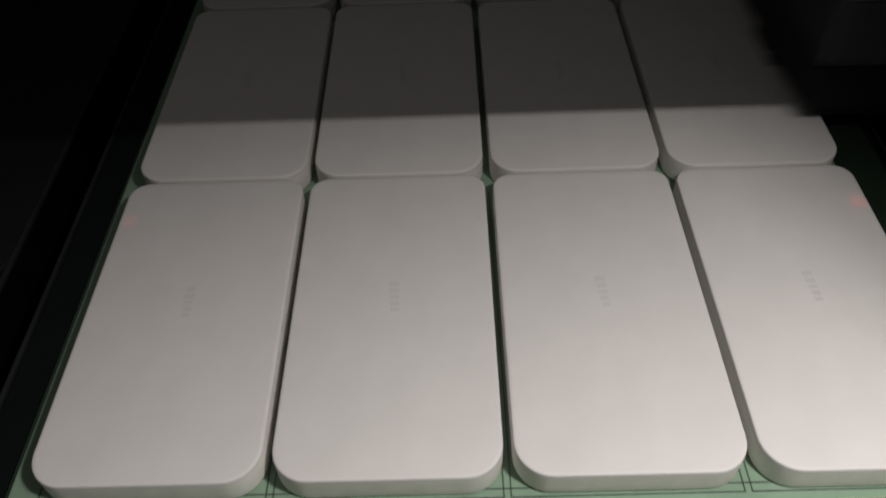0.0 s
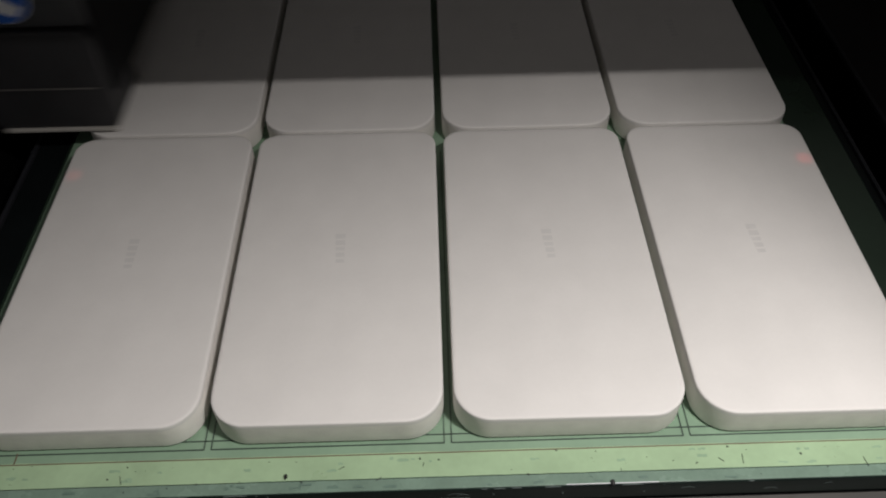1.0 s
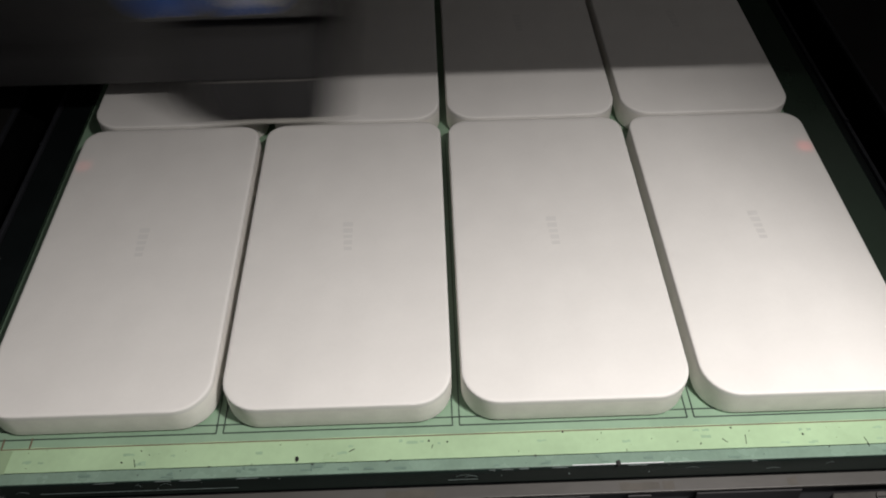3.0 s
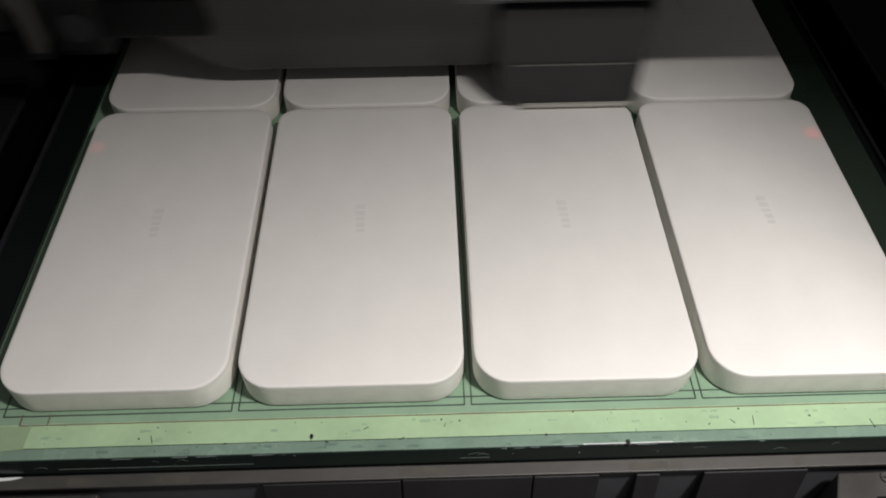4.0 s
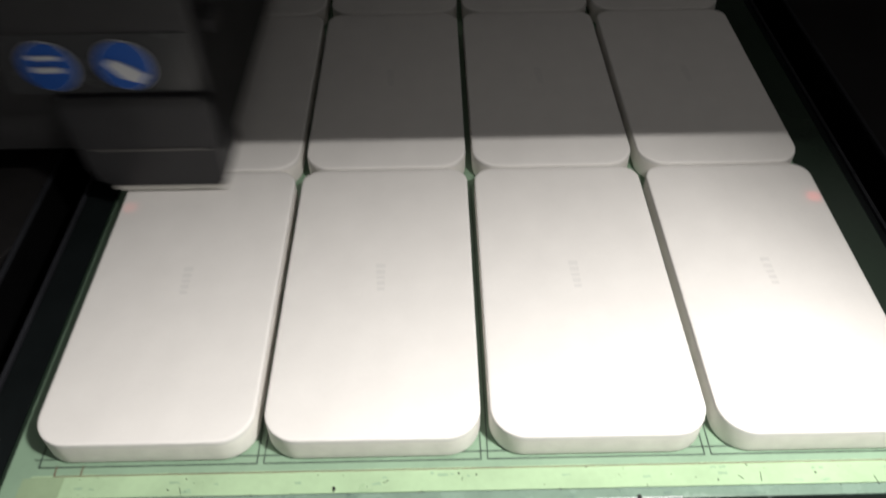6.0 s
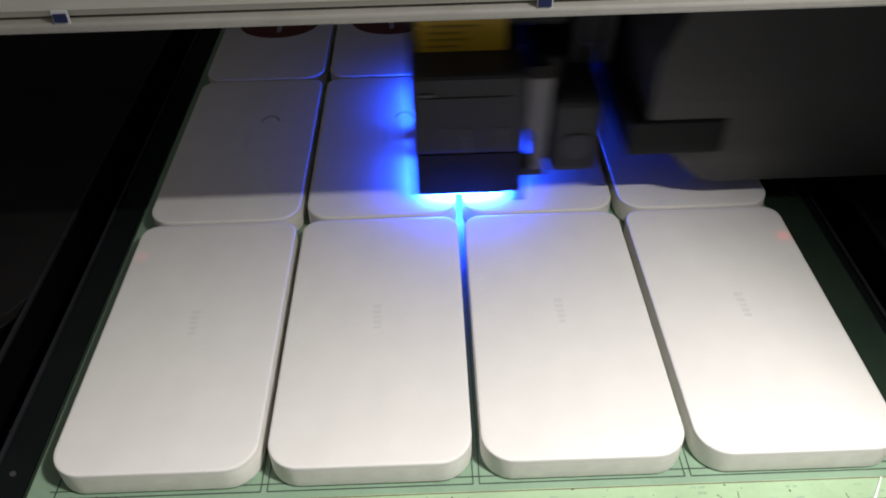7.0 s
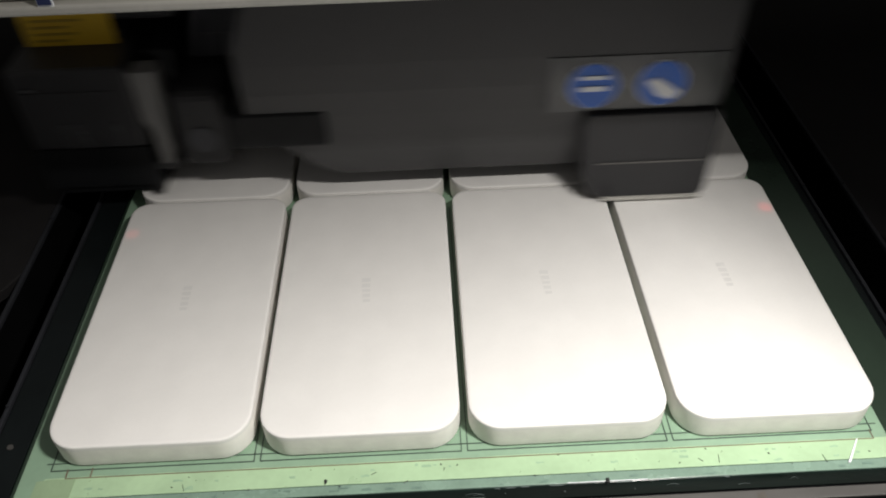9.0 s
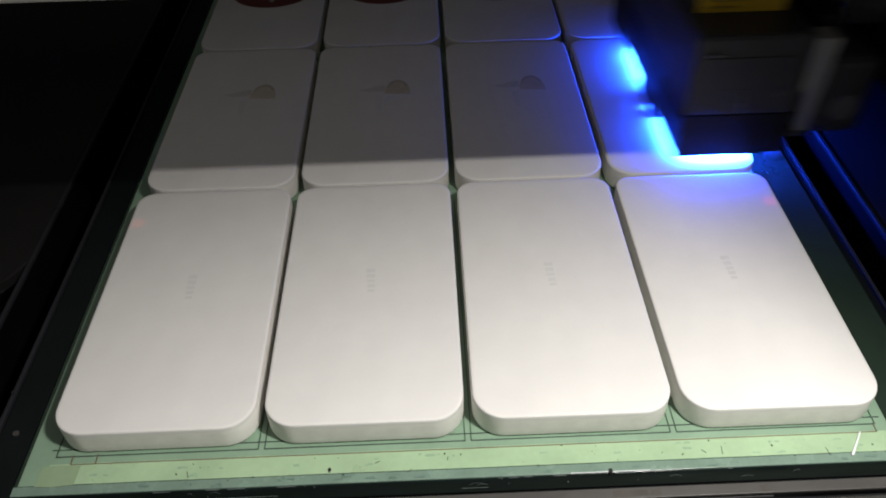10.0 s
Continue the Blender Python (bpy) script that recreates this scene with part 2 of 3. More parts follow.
def bed():
    b = thing("print_bed", "green glass print bed with thin printed guide lines", "print bed")
    part("glass_plate", box(BX0, BX1, BY0, BY1, -0.0094, -0.0004, 0.0005), EDGE, b, "dark glass plate with chipped edges")
    part("green_sheet", box(BX0 + 0.0008, BX1 - 0.0008, -0.0102, BY1, -0.0004, 0.0), GREEN, b)
    part("paper_layer", box(-0.0105, 0.2915, -0.01015, 0.42, 0.00002, 0.00012), MID, b, "mid-green paper layer under the slabs")
    rng = random.Random(4)
    # pale film strip along the front, its edges a little ragged
    low = [(x / 1000.0, -0.0101 + rng.uniform(-0.00012, 0.00012)) for x in range(-4, 311, 6)]
    high = [(x / 1000.0, -0.0021 + rng.uniform(-0.00015, 0.00015)) for x in range(310, -5, -6)]
    part("film_strip", prism(low + high, "z", 0.00010, 0.00026), PALE, b, "pale green film strip along the front")
    part("tape", prism([(-0.0048, -0.0106), (0.0006, -0.0110), (0.0085, -0.0104), (0.0088, -0.0030), (0.0010, -0.0026), (-0.0045, -0.0032)], "z", 0.00027, 0.00038), TAPE, b, "yellowed clear tape at the film's end")
    # thin lighter strips paint the gleam along the glass edge
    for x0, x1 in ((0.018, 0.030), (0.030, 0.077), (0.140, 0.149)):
        part("edge_scratch", box(x0, x1, -0.01415, -0.0139, -0.0062, -0.00608), CHIP_GLEAM, b, "dull gleam painted along the glass edge")
    part("rim_strip", box(BX0 + 0.0006, BX1 - 0.0006, -0.0138, -0.0103, -0.00045, 0.0001, 0.0001), RIM, b, "grey-green worn front rim")
    part("carrier", box(BX0 + 0.004, BX1 - 0.004, -0.0138, BY1, -0.10, -0.0096, 0.001), RAIL, b, "black steel carrier under the glass")
    # white sliver stands in for the lamp's reflection in the tape
    part("tape_fold", prism([(0.2798, -0.0027), (0.2804, -0.0026), (0.2742, -0.0117), (0.2733, -0.0116)], "z", 0.0004, 0.0008), SIGN_GLEAM_WHITE, b, "white lamp gleam painted on the clear tape's edge")
    # white strip paints the highlight along the arris
    part("chipped_arris", box(0.1770, 0.2040, -0.01385, -0.01360, 0.0, 0.00014), SIGN_GLEAM_WHITE, b, "white gleam painted along the glass arris")
    for k in range(4):
        x0, x1, y0, y1 = k * 0.0725 - 0.0009, k * 0.0725 + 0.0694, 0.0007, 0.1343
        e = 0.00016
        for dims in ((x0, x1, y0 - e, y0 + e), (x0 - e, x0 + e, y0, y1), (x1 - e, x1 + e, y0, y1)):
            part("guide_line", box(*dims, 0.0001, 0.00040), INK, b)
    part("guide_line", box(-0.003, 0.2895, 0.0034, 0.0037, 0.0001, 0.00040), INK, b)
    part("guide_line", box(-0.001, 0.002, 0.00055, 0.00085, 0.0001, 0.00040), INK, b)
    part("red_line", box(0.005, 0.2862, -0.00265, -0.00240, 0.0001, 0.00044), RED, b)
    for x in (0.005, 0.0135, 0.2862):
        part("red_line", box(x - 0.00013, x + 0.00013, -0.0025, 0.0012, 0.0001, 0.00044), RED, b)

    # specks, chips and scratches
    def blob(bm, x, y, r, z, h):
        n = rng.randint(6, 9)
        turn, long = rng.uniform(0, 6.28), rng.uniform(0.5, 1.0)
        pts = []
        for i in range(n):
            w = 6.2832 * i / n
            q = r * rng.uniform(0.55, 1.15)
            dx, dy = q * math.cos(w), q * math.sin(w) * long
            pts.append((x + dx * math.cos(turn) - dy * math.sin(turn), y + dx * math.sin(turn) + dy * math.cos(turn)))
        prism(pts, "z", z, z + h, bm=bm)
    bm = bmesh.new()
    blob(bm, 0.0950, -0.0088, 0.0009, 0.0001, 0.0006)
    blob(bm, 0.1905, -0.0136, 0.0011, 0.0001, 0.0008)
    for _ in range(46):
        blob(bm, rng.uniform(0.0, 0.31), rng.uniform(-0.0128, -0.0028), rng.choice((0.00012, 0.00018, 0.00022, 0.0004)), 0.0001, 0.0003)
    for _ in range(7):
        x, y, w = rng.uniform(0.01, 0.3), rng.uniform(-0.012, -0.004), rng.uniform(0.5, 2.4)
        d, n = Vector((math.cos(w), math.sin(w), 0)) * rng.uniform(0.0006, 0.0016), Vector((-math.sin(w), math.cos(w), 0)) * 0.00009
        c = Vector((x, y, 0))
        prism([tuple((c + s)[:2]) for s in (-d - n, d - n, d + n, -d + n)], "z", 0.0001, 0.00038, bm=bm)
    for name, mat, y0, y1, count in (("film_smearing", SMEAR, -0.0092, -0.0034, 26), ("rim_smearing", GREY_SMEAR, -0.0134, -0.0108, 22)):
        wipe = bmesh.new()
        for _ in range(count):
            cx, cy, span = rng.uniform(0.012, 0.30), rng.uniform(y0, y1), rng.uniform(0.0008, 0.0042)
            low = [(cx + span * (i / 4 - 0.5), cy - rng.uniform(0.0001, 0.0006)) for i in range(5)]
            high = [(cx + span * (i / 4 - 0.5), cy + rng.uniform(0.0001, 0.0006)) for i in range(4, -1, -1)]
            prism(low + high, "z", 0.00010, 0.000285, bm=wipe)
        tagged(part(name, wipe, mat, b, "dull dried smears on the bed's front"), kind="stuff")
    tagged(part("ink_speckling", bm, DIRT, b, "dried black ink specks and hairs"), kind="stuff")
    bm = bmesh.new()
    for _ in range(12):
        x = rng.choice((rng.uniform(0.0, 0.31), rng.uniform(0.15, 0.21)))
        blob(bm, x, -0.0140 - rng.uniform(0, 0.0002), rng.uniform(0.0001, 0.00028), -0.0006 - rng.uniform(0, 0.006) * rng.random(), 0.0003)
    # thin slivers along the upper arris, glints put into their lighter colour
    for _ in range(11):
        x = rng.choice((rng.uniform(0.0, 0.30), rng.uniform(0.14, 0.22)))
        w, dip = rng.uniform(0.0015, 0.007), rng.uniform(0.0, 0.0002)
        pts = [(x, -0.0005 - dip), (x + 0.3 * w, -0.00062 - dip), (x + w, -0.00052 - dip), (x + 0.6 * w, -0.00044 - dip)]
        prism(pts, "y", -0.01412, -0.0138, bm=bm)
    # curved veins inside the edge
    for _ in range(9):
        x, z, w = rng.uniform(0.0, 0.30), -0.0045 + rng.uniform(-0.003, 0.002), rng.uniform(0.002, 0.006)
        up = rng.uniform(0.0004, 0.0014)
        top = [(x + w * i / 6, z + up * math.sin(math.pi * i / 6)) for i in range(7)]
        prism(top + [(p, q - 0.00012) for p, q in reversed(top)], "y", -0.01408, -0.0139, bm=bm)
    tagged(part("chipping", bm, CHIP_GLEAM, b, "chips and painted glints along the glass edge"), kind="stuff")
    return b


def front_frame():
    f = thing("front_rail", "dull stained aluminium rail along the bed's front", "rail")
    part("bar", box(-0.10, 0.42, -0.0184, -0.0143, -0.0108, -0.0097, 0.00025), ALU, f)
    part("sticker", prism([(-0.006, -0.0160), (0.0025, -0.0156), (0.0060, -0.0148), (0.0050, -0.0146), (-0.006, -0.0150)], "z", -0.0096, -0.0093), SIGN_GLEAM_WHITE, f, "torn white sticker scrap")
    rng = random.Random(12)
    bm = bmesh.new()
    for x0, x1 in ((0.020, 0.027), (0.046, 0.057), (0.121, 0.136), (0.192, 0.204), (0.205, 0.2085), (0.243, 0.246)):
        low = [(x0 + (x1 - x0) * i / 6, -0.0181 + rng.uniform(0, 0.0006)) for i in range(7)]
        high = [(x0 + (x1 - x0) * i / 6, -0.0150 - rng.uniform(0, 0.0008)) for i in range(6, -1, -1)]
        prism(low + high, "z", -0.0098, -0.00965, bm=bm)
    tagged(part("staining", bm, STAIN, f, "brown and pale stains on the rail"), kind="stuff")
    part("web", box(-0.10, 0.42, -0.0170, -0.0144, -0.10, -0.0109, 0.0005), DARK, f)
    # sloping guard plates below the rail, with gaps between them
    for x0, x1, lean, drop in ((0.0790, 0.1215, 0.006, 0.0120), (0.1220, 0.1622, 0.007, 0.0115), (0.1626, 0.1830, 0.007, 0.0118), (0.1945, 0.2020, 0.008, 0.0125), (0.2155, 0.2480, 0.006, 0.0122)):
        c = thing("guard_plate", "dark grey sloping guard plate below the bed's front", "machine part", "plates under the bed")
        part("sheet", prism([(-0.0175, -drop), (-0.0185, -drop), (-0.0185 - lean, -0.05), (-0.0185 - lean, -0.0998), (-0.0175, -0.0998)], "x", x0, x1, 0.0004), PANEL, c)
        part("fold", box(x0 + 0.002, x1 - 0.002, -0.0262 - lean, -0.0178 - lean, -0.052, -0.0505, 0.0004), PANEL, c)
    for name, outline, sx, sy in (("bracket", [(0.2575, -0.0190), (0.2520, -0.0330), (0.2580, -0.0345), (0.2665, -0.0265), (0.300, -0.0270), (0.300, -0.0188)], 0.2716, -0.0212),
                                  ("bracket", [(-0.060, -0.040), (0.0300, -0.040), (0.0265, -0.0275), (0.0288, -0.0190), (-0.060, -0.0190)], 0.0194, -0.0222)):
        k = thing(name, "worn grey metal bracket with a screw under the rail", "bracket", "brackets under the rail")
        part("plate", prism(outline, "z", -0.10, -0.0135, 0.0005), WORN_GREY, k)
        part("screw", rod((sx, sy, -0.0136), (sx, sy, -0.0128), 0.0017, 14), ALU, k, "shiny steel screw")
        part("slot", box(sx - 0.0013, sx + 0.0013, sy - 0.00025, sy + 0.00025, -0.0129, -0.0126), DIRT, k)


# ---- the white slabs ----
def slab_outline(side, front, back):
    """The slab's outline drawn in by so much at its sides, front and far end; the far corners are tighter."""
    x0, x1, y0, y1 = side, W - side, front, LENGTH - back
    pts = []
    for cx, cy, r, start in ((x1, y1, 0.0085 - back, 0), (x0, y1, 0.0085 - back, 90), (x0, y0, 0.0115 - front, 180), (x1, y0, 0.0115 - front, 270)):
        mx, my = cx + (-r if cx == x1 else r), cy + (-r if cy == y1 else r)
        pts += [(mx + r * math.cos(radians(start + 10 * i)), my + r * math.sin(radians(start + 10 * i))) for i in range(10)]
    return pts


def slab_mesh():
    """Sheer sides, a crisp upper edge at the front and sides, and a far end that rolls over."""
    bm = bmesh.new()
    rings = []
    for side, front, back, z in ((0.0008, 0.0008, 0.0008, 0.0), (0.0002, 0.0002, 0.0002, 0.0006), (0.0, 0.0, 0.0, 0.0014), (0.0, 0.0, 0.0, 0.0095), (0.0, 0.0, 0.0002, 0.0104), (0.00006, 0.00006, 0.0006, 0.0110),
                                 (0.00018, 0.00016, 0.0012, 0.01134), (0.0004, 0.00035, 0.0021, 0.01147), (0.0014, 0.0012, 0.0036, T)):
        rings.append([bm.verts.new((x, y, z)) for x, y in slab_outline(side, front, back)])
    n = len(rings[0])
    for k, (lo, hi) in enumerate(zip(rings, rings[1:])):
        for i in range(n):
            f = bm.faces.new((lo[i], lo[(i + 1) % n], hi[(i + 1) % n], hi[i]))
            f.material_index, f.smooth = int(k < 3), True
    bm.faces.new(rings[0][::-1])
    bm.faces.new(rings[-1]).smooth = True
    return bm


def slabs():
    first = thing("white_slab", "matt white plastic slab with rounded corners on the bed", "plastic case", "white slabs in rows on the bed")
    part("body", slab_mesh(), WHITE, first, smooth=True).data.materials.append(SCUFFED_LIFTED)
    for i, (y, h) in enumerate(((0.0622, 0.0016), (0.0648, 0.0020), (0.0678, 0.0016), (0.0704, 0.0022), (0.0735, 0.0022))):
        part("logo_bar", box(0.0343 - 0.0002 * i, 0.0371, y, y + h, T, T + 0.00006), MARK, first, "faint grey logo bar")
    rng = random.Random(7)
    for row in range(3):
        for k in range(4):
            m = pose(k * P - 0.0008 + rng.uniform(-0.00015, 0.00015), 0.0018 - 0.0002 * k + row * 0.1329 + rng.uniform(-0.0001, 0.0001), 0.0004, 0, 0, rng.uniform(-0.1, 0.1))
            if row == k == 0:
                first.matrix_basis = m
                s = first
            else:
                s = copy_thing(first, m)
            if (row, k) == (0, 3):
                s["label"] = "matt white plastic slab with a clearer grey logo"
                for piece in s.children:
                    if piece.name.startswith("logo_bar"):
                        piece.material_slots[0].link = "OBJECT"
                        piece.material_slots[0].material = BOLD_MARK
            if row == 1:
                s["label"] = "matt white slab with a half-printed brown mark on top"
            if row == 2:
                s["label"] = "matt white slab with a dark red round print"
    # ink on the slabs: dark red rounds on the far row; on the middle row a brown dome that the passing head lays down in two passes
    inked = []
    dome = [(0.0452 + 0.0070 * math.cos(w), 0.0778 + 0.0140 * math.sin(w)) for w in [radians(8 * i - 4) for i in range(24)]]
    crest = dome[5:19] + [(0.0452 + 0.0056 * math.cos(w), 0.0778 + 0.0118 * math.sin(w)) for w in [radians(148 - 8 * i) for i in range(15)]]
    smear = [(0.0235, 0.0823), (0.0300, 0.0798), (0.0382, 0.0808), (0.0384, 0.0866), (0.0345, 0.0862), (0.0290, 0.0838)]
    for s in [o for o in scene.objects if o.name.startswith("white_slab")]:
        if "half-printed" in s["label"]:
            x = s.matrix_basis.translation.x
            inked.append((part("print_crest", prism(crest, "z", T, T + 0.00008), PRINT_DARK, s, "brown outline of the print"), 6.02 + 2.65 * x))
            inked.append((part("print", prism(dome, "z", T, T + 0.00005), PRINT_BROWN, s, "brown half-finished print"), 8.50 + 2.6 * x))
            inked.append((part("print_smear", prism(smear, "z", T, T + 0.00005), PRINT_GREY, s, "grey printed smear"), 8.50 + 2.6 * x))
        if "dark red" in s["label"]:
            part("print", disc(0.035, 0.0755, 0.026, 0.022, T, T + 0.00005, 40), PRINT_RED, s, "dark red round print")
    return inked


# ---- the print carriage; its own x = 0 is the right end of the low box ----
def carriage():
    c = thing("print_carriage", "black print carriage with signs, yellow label and ultraviolet lamp", "print carriage")
    outline = [(-0.1600, 0.0232), (-0.002, 0.0232), (0.001, 0.026), (0.001, 0.175), (-0.1885, 0.175), (-0.1885, 0.1100), (-0.1975, 0.0920), (-0.1975, 0.0610), (-0.1880, 0.0480), (-0.1806, 0.0400), (-0.1740, 0.0320), (-0.1690, 0.0272), (-0.1640, 0.0243)]
    shell_bm = prism(outline, "y", 0.1225, 0.298, 0.0012)
    # the front curves gently back towards its lower edge
    for z in (0.032, 0.040, 0.049, 0.060, 0.072, 0.085):
        bmesh.ops.bisect_plane(shell_bm, geom=shell_bm.verts[:] + shell_bm.edges[:] + shell_bm.faces[:], plane_co=(0, 0, z), plane_no=(0, 0, 1))
    for v in shell_bm.verts:
        if v.co.y < 0.2 and v.co.z < 0.085:
            v.co.y += (0.085 - v.co.z) ** 2 * 3.1
    part("cover", shell_bm, BLACK, c, "black powder-coated steel cover")
    part("step_block", box(-0.2050, -0.1645, 0.1232, 0.20, 0.0465, 0.0635, 0.0015), RAIL, c)
    # added dark sheet paints shade on the cover's side, which the lamp lights
    part("side_panel", box(0.0008, 0.0020, 0.1245, 0.2965, 0.0290, 0.1740, 0.0003), RAIL, c, "dark sheet that paints shade on the side")
    low = [(-0.055, 0.024), (-0.0525, 0.0175), (-0.047, 0.0145), (-0.002, 0.0145), (0.0, 0.017), (0.001, 0.0555), (-0.002, 0.0585), (-0.056, 0.0585), (-0.0575, 0.053)]
    guard = part("head_guard", prism(low, "y", 0.1195, 0.150, 0.0008), BODY, c, "black plastic guard over the print head")
    part("seam", box(-0.050, -0.003, 0.1189, 0.1194, 0.0335, 0.0341), GREY, guard, "thin grey seam")
    # the pale colour stands in for the highlight on this lip
    part("bottom_lip", box(-0.046, -0.0015, 0.1182, 0.130, 0.0134, 0.0149, 0.0004), LIP, guard, "metal lip with its highlight in the pale colour")
    plate = part("sign_plate", box(-0.0730, -0.0020, 0.1221, 0.1250, 0.0590, 0.0842, 0.0002), PLATE, c, "dark grey plastic sticker with two signs")
    for x in (-0.0550, -0.0270):
        part("disc_rim", rod((x, 0.1220, 0.0712), (x, 0.12175, 0.0712), 0.0105, 32), SIGN_GLEAM_WHITE, plate, "white rim of the sign")
        part("blue_disc", rod((x, 0.1217, 0.0712), (x, 0.1212, 0.0712), 0.0100, 32), BLUE, plate, "round blue safety sign")
    for z0, z1 in ((0.0745, 0.0762), (0.0692, 0.0714)):
        part("pictogram", box(-0.0605, -0.0495, 0.1206, 0.1211, z0, z1), SIGN_GLEAM_WHITE, plate, "white pictogram bar")
    glove = [(-0.0335, 0.0722), (-0.0305, 0.0745), (-0.0255, 0.0718), (-0.0195, 0.0675), (-0.0225, 0.0640), (-0.0285, 0.0662)]
    part("pictogram", prism(glove, "y", 0.1206, 0.1211), SIGN_GLEAM_WHITE, plate, "white pictogram shape")
    for z in (0.078, 0.096, 0.116):
        part("latch", box(0.0008, 0.0052, 0.132, 0.144, z, z + 0.006, 0.001), BODY, c)
    # lamp unit, open below
    x0, x1, y0, y1, zb = -0.2960, -0.2460, 0.138, 0.285, 0.0188
    lamp = part("lamp_unit", box(x0, x1, y0, y1, 0.0400, 0.0790, 0.002), BODY, c, "black lamp housing with a yellow warning label")
    # added side skirts, their lower edges set so that the light leaves in patches
    for sx0, ya, yb, low_edge in ((x0, y0, 0.1800, 0.0187), (x0, 0.1800, 0.1880, 0.0125), (x0, 0.1880, 0.1925, 0.0150), (x0, 0.1925, 0.2080, 0.0125), (x0, 0.2080, 0.2620, 0.0192), (x0, 0.2620, y1, 0.0140), (x1 - 0.003, y0, 0.156, 0.0140), (x1 - 0.003, 0.156, 0.236, 0.0172), (x1 - 0.003, 0.236, y1, 0.0137)):
        part("skirt_plate", box(sx0, sx0 + 0.003, ya, yb, low_edge, 0.0403), RAIL, lamp)
    part("skirt_plate", prism([(y0, 0.0401), (y0 + 0.003, 0.0401), (y0 + 0.0030, zb), (y0 + 0.0010, zb)], "x", x0 + 0.003, x1 - 0.003), RAIL, lamp)
    part("skirt_plate", box(x0 + 0.003, x1 - 0.003, y1 - 0.003, y1, 0.0136, 0.0403), BODY, lamp)
    lx0, lx1, ly0, ly1 = x0 + 0.004, x1 - 0.008, y0 + 0.0040, 0.252
    part("led_carrier", box(lx0, lx1, ly0, ly1, 0.0158, 0.0399), RAIL, lamp)
    facing_down(part("led_panel", quad([(lx1, ly1, 0.0154), (lx0, ly1, 0.0154)] + [((lx0 + lx1) / 2 - (lx1 - lx0) / 2 * math.cos(w), ly0 + 0.006 - 0.006 * math.sin(w), 0.0154) for w in [math.pi * i / 14 for i in range(15)]]), UV, lamp, "glowing ultraviolet lamp panel"))
    part("face_plate", box(x0 + 0.004, x1 - 0.008, y0 - 0.0005, y0 + 0.001, 0.0430, 0.0690, 0.0003), BODY, lamp)
    for x in (-0.2780, -0.2712, -0.2550):
        part("rib", prism([(x, 0.0415), (x + 0.0013, 0.0415), (x - 0.0009, 0.0540), (x - 0.0022, 0.0540)], "y", y0 - 0.0012, y0 - 0.0004), PLATE, lamp)
    # lighter bar placed for a small highlight on the lamp's face
    part("catch", box(-0.2910, -0.2860, y0 - 0.0012, y0 - 0.0004, 0.0700, 0.0712, 0.0002), PLATE, lamp, "small catch with its highlight in the grey")
    part("head_box", box(x0 + 0.001, -0.227, 0.1612, 0.295, 0.0885, 0.165, 0.002), BODY, c, "black upper box of the lamp")
    part("label_holder", box(-0.2930, -0.2520, 0.1606, 0.175, 0.0792, 0.0852, 0.0005), BODY, c)
    tag = part("warning_label", box(-0.2916, -0.2536, 0.1598, 0.1605, 0.0780, 0.1000, 0.0002), YELLOW, c, "yellow warning label")
    for i, (a, b) in enumerate(((0.004, 0.018), (0.004, 0.022), (0.004, 0.019), (0.004, 0.026), (0.004, 0.015))):
        z = 0.0810 + 0.0030 * i
        part("text_bar", box(-0.2916 + a, -0.2916 + b, 0.1593, 0.1597, z, z + 0.0010), LABEL_TEXT, tag, "brown printed bar")
    part("pillar", prism([(-0.2455, 0.0760), (-0.2455, 0.0520), (-0.2420, 0.0480), (-0.2425, 0.0300), (-0.2375, 0.0300), (-0.2350, 0.0760)], "y", 0.139, 0.150, 0.0006), PALE_GREY, c, "pale grey metal bracket")
    part("pillar_foot", box(-0.2460, -0.2360, 0.140, 0.152, 0.0262, 0.0305, 0.0006), BODY, c)
    part("side_block", box(-0.2350, -0.2110, 0.142, 0.20, 0.0250, 0.0640, 0.0045, segments=3), BODY, c, "dark grey rounded block")
    part("link_bar", box(-0.2410, -0.2300, 0.151, 0.199, 0.0275, 0.0800, 0.001), RAIL, c)
    part("side_knob", rod((-0.2225, 0.1425, 0.0400), (-0.2225, 0.1412, 0.0400), 0.0065, 20), DARK, c)
    part("link_plate", box(-0.2450, -0.1850, 0.20, 0.298, 0.060, 0.165, 0.002), BODY, c)
    part("slide_shoe", box(-0.2550, -0.010, 0.2975, 0.3145, 0.070, 0.160, 0.002), BODY, c)
    for i in range(3):
        part("hose", rod((-0.2230 + 0.007 * i, 0.165, 0.069), (-0.2090 + 0.006 * i, 0.190, 0.150), 0.0022, 10), DARK, c, smooth=True)
    # the shutter is an added shallow tray that blocks the lamp, so that no light leaves at its rim
    sx0, sx1, sy0, sy1 = x0 + 0.0031, x1 - 0.0031, y0 + 0.0031, y1 - 0.0031
    tray = box(sx0, sx1, sy0, sy1, 0.0142, 0.0145)
    for dims in ((sx0, sx0 + 0.0006, sy0, sy1), (sx1 - 0.0006, sx1, sy0, sy1), (sx0, sx1, sy0, sy0 + 0.0006), (sx0, sx1, sy1 - 0.0006, sy1)):
        box(*dims, 0.0143, 0.0192, bm=tray)
    shutter = part("shutter", tray, RAIL, c, "unseen black tray added to block the lamp's light")
    return c, shutter


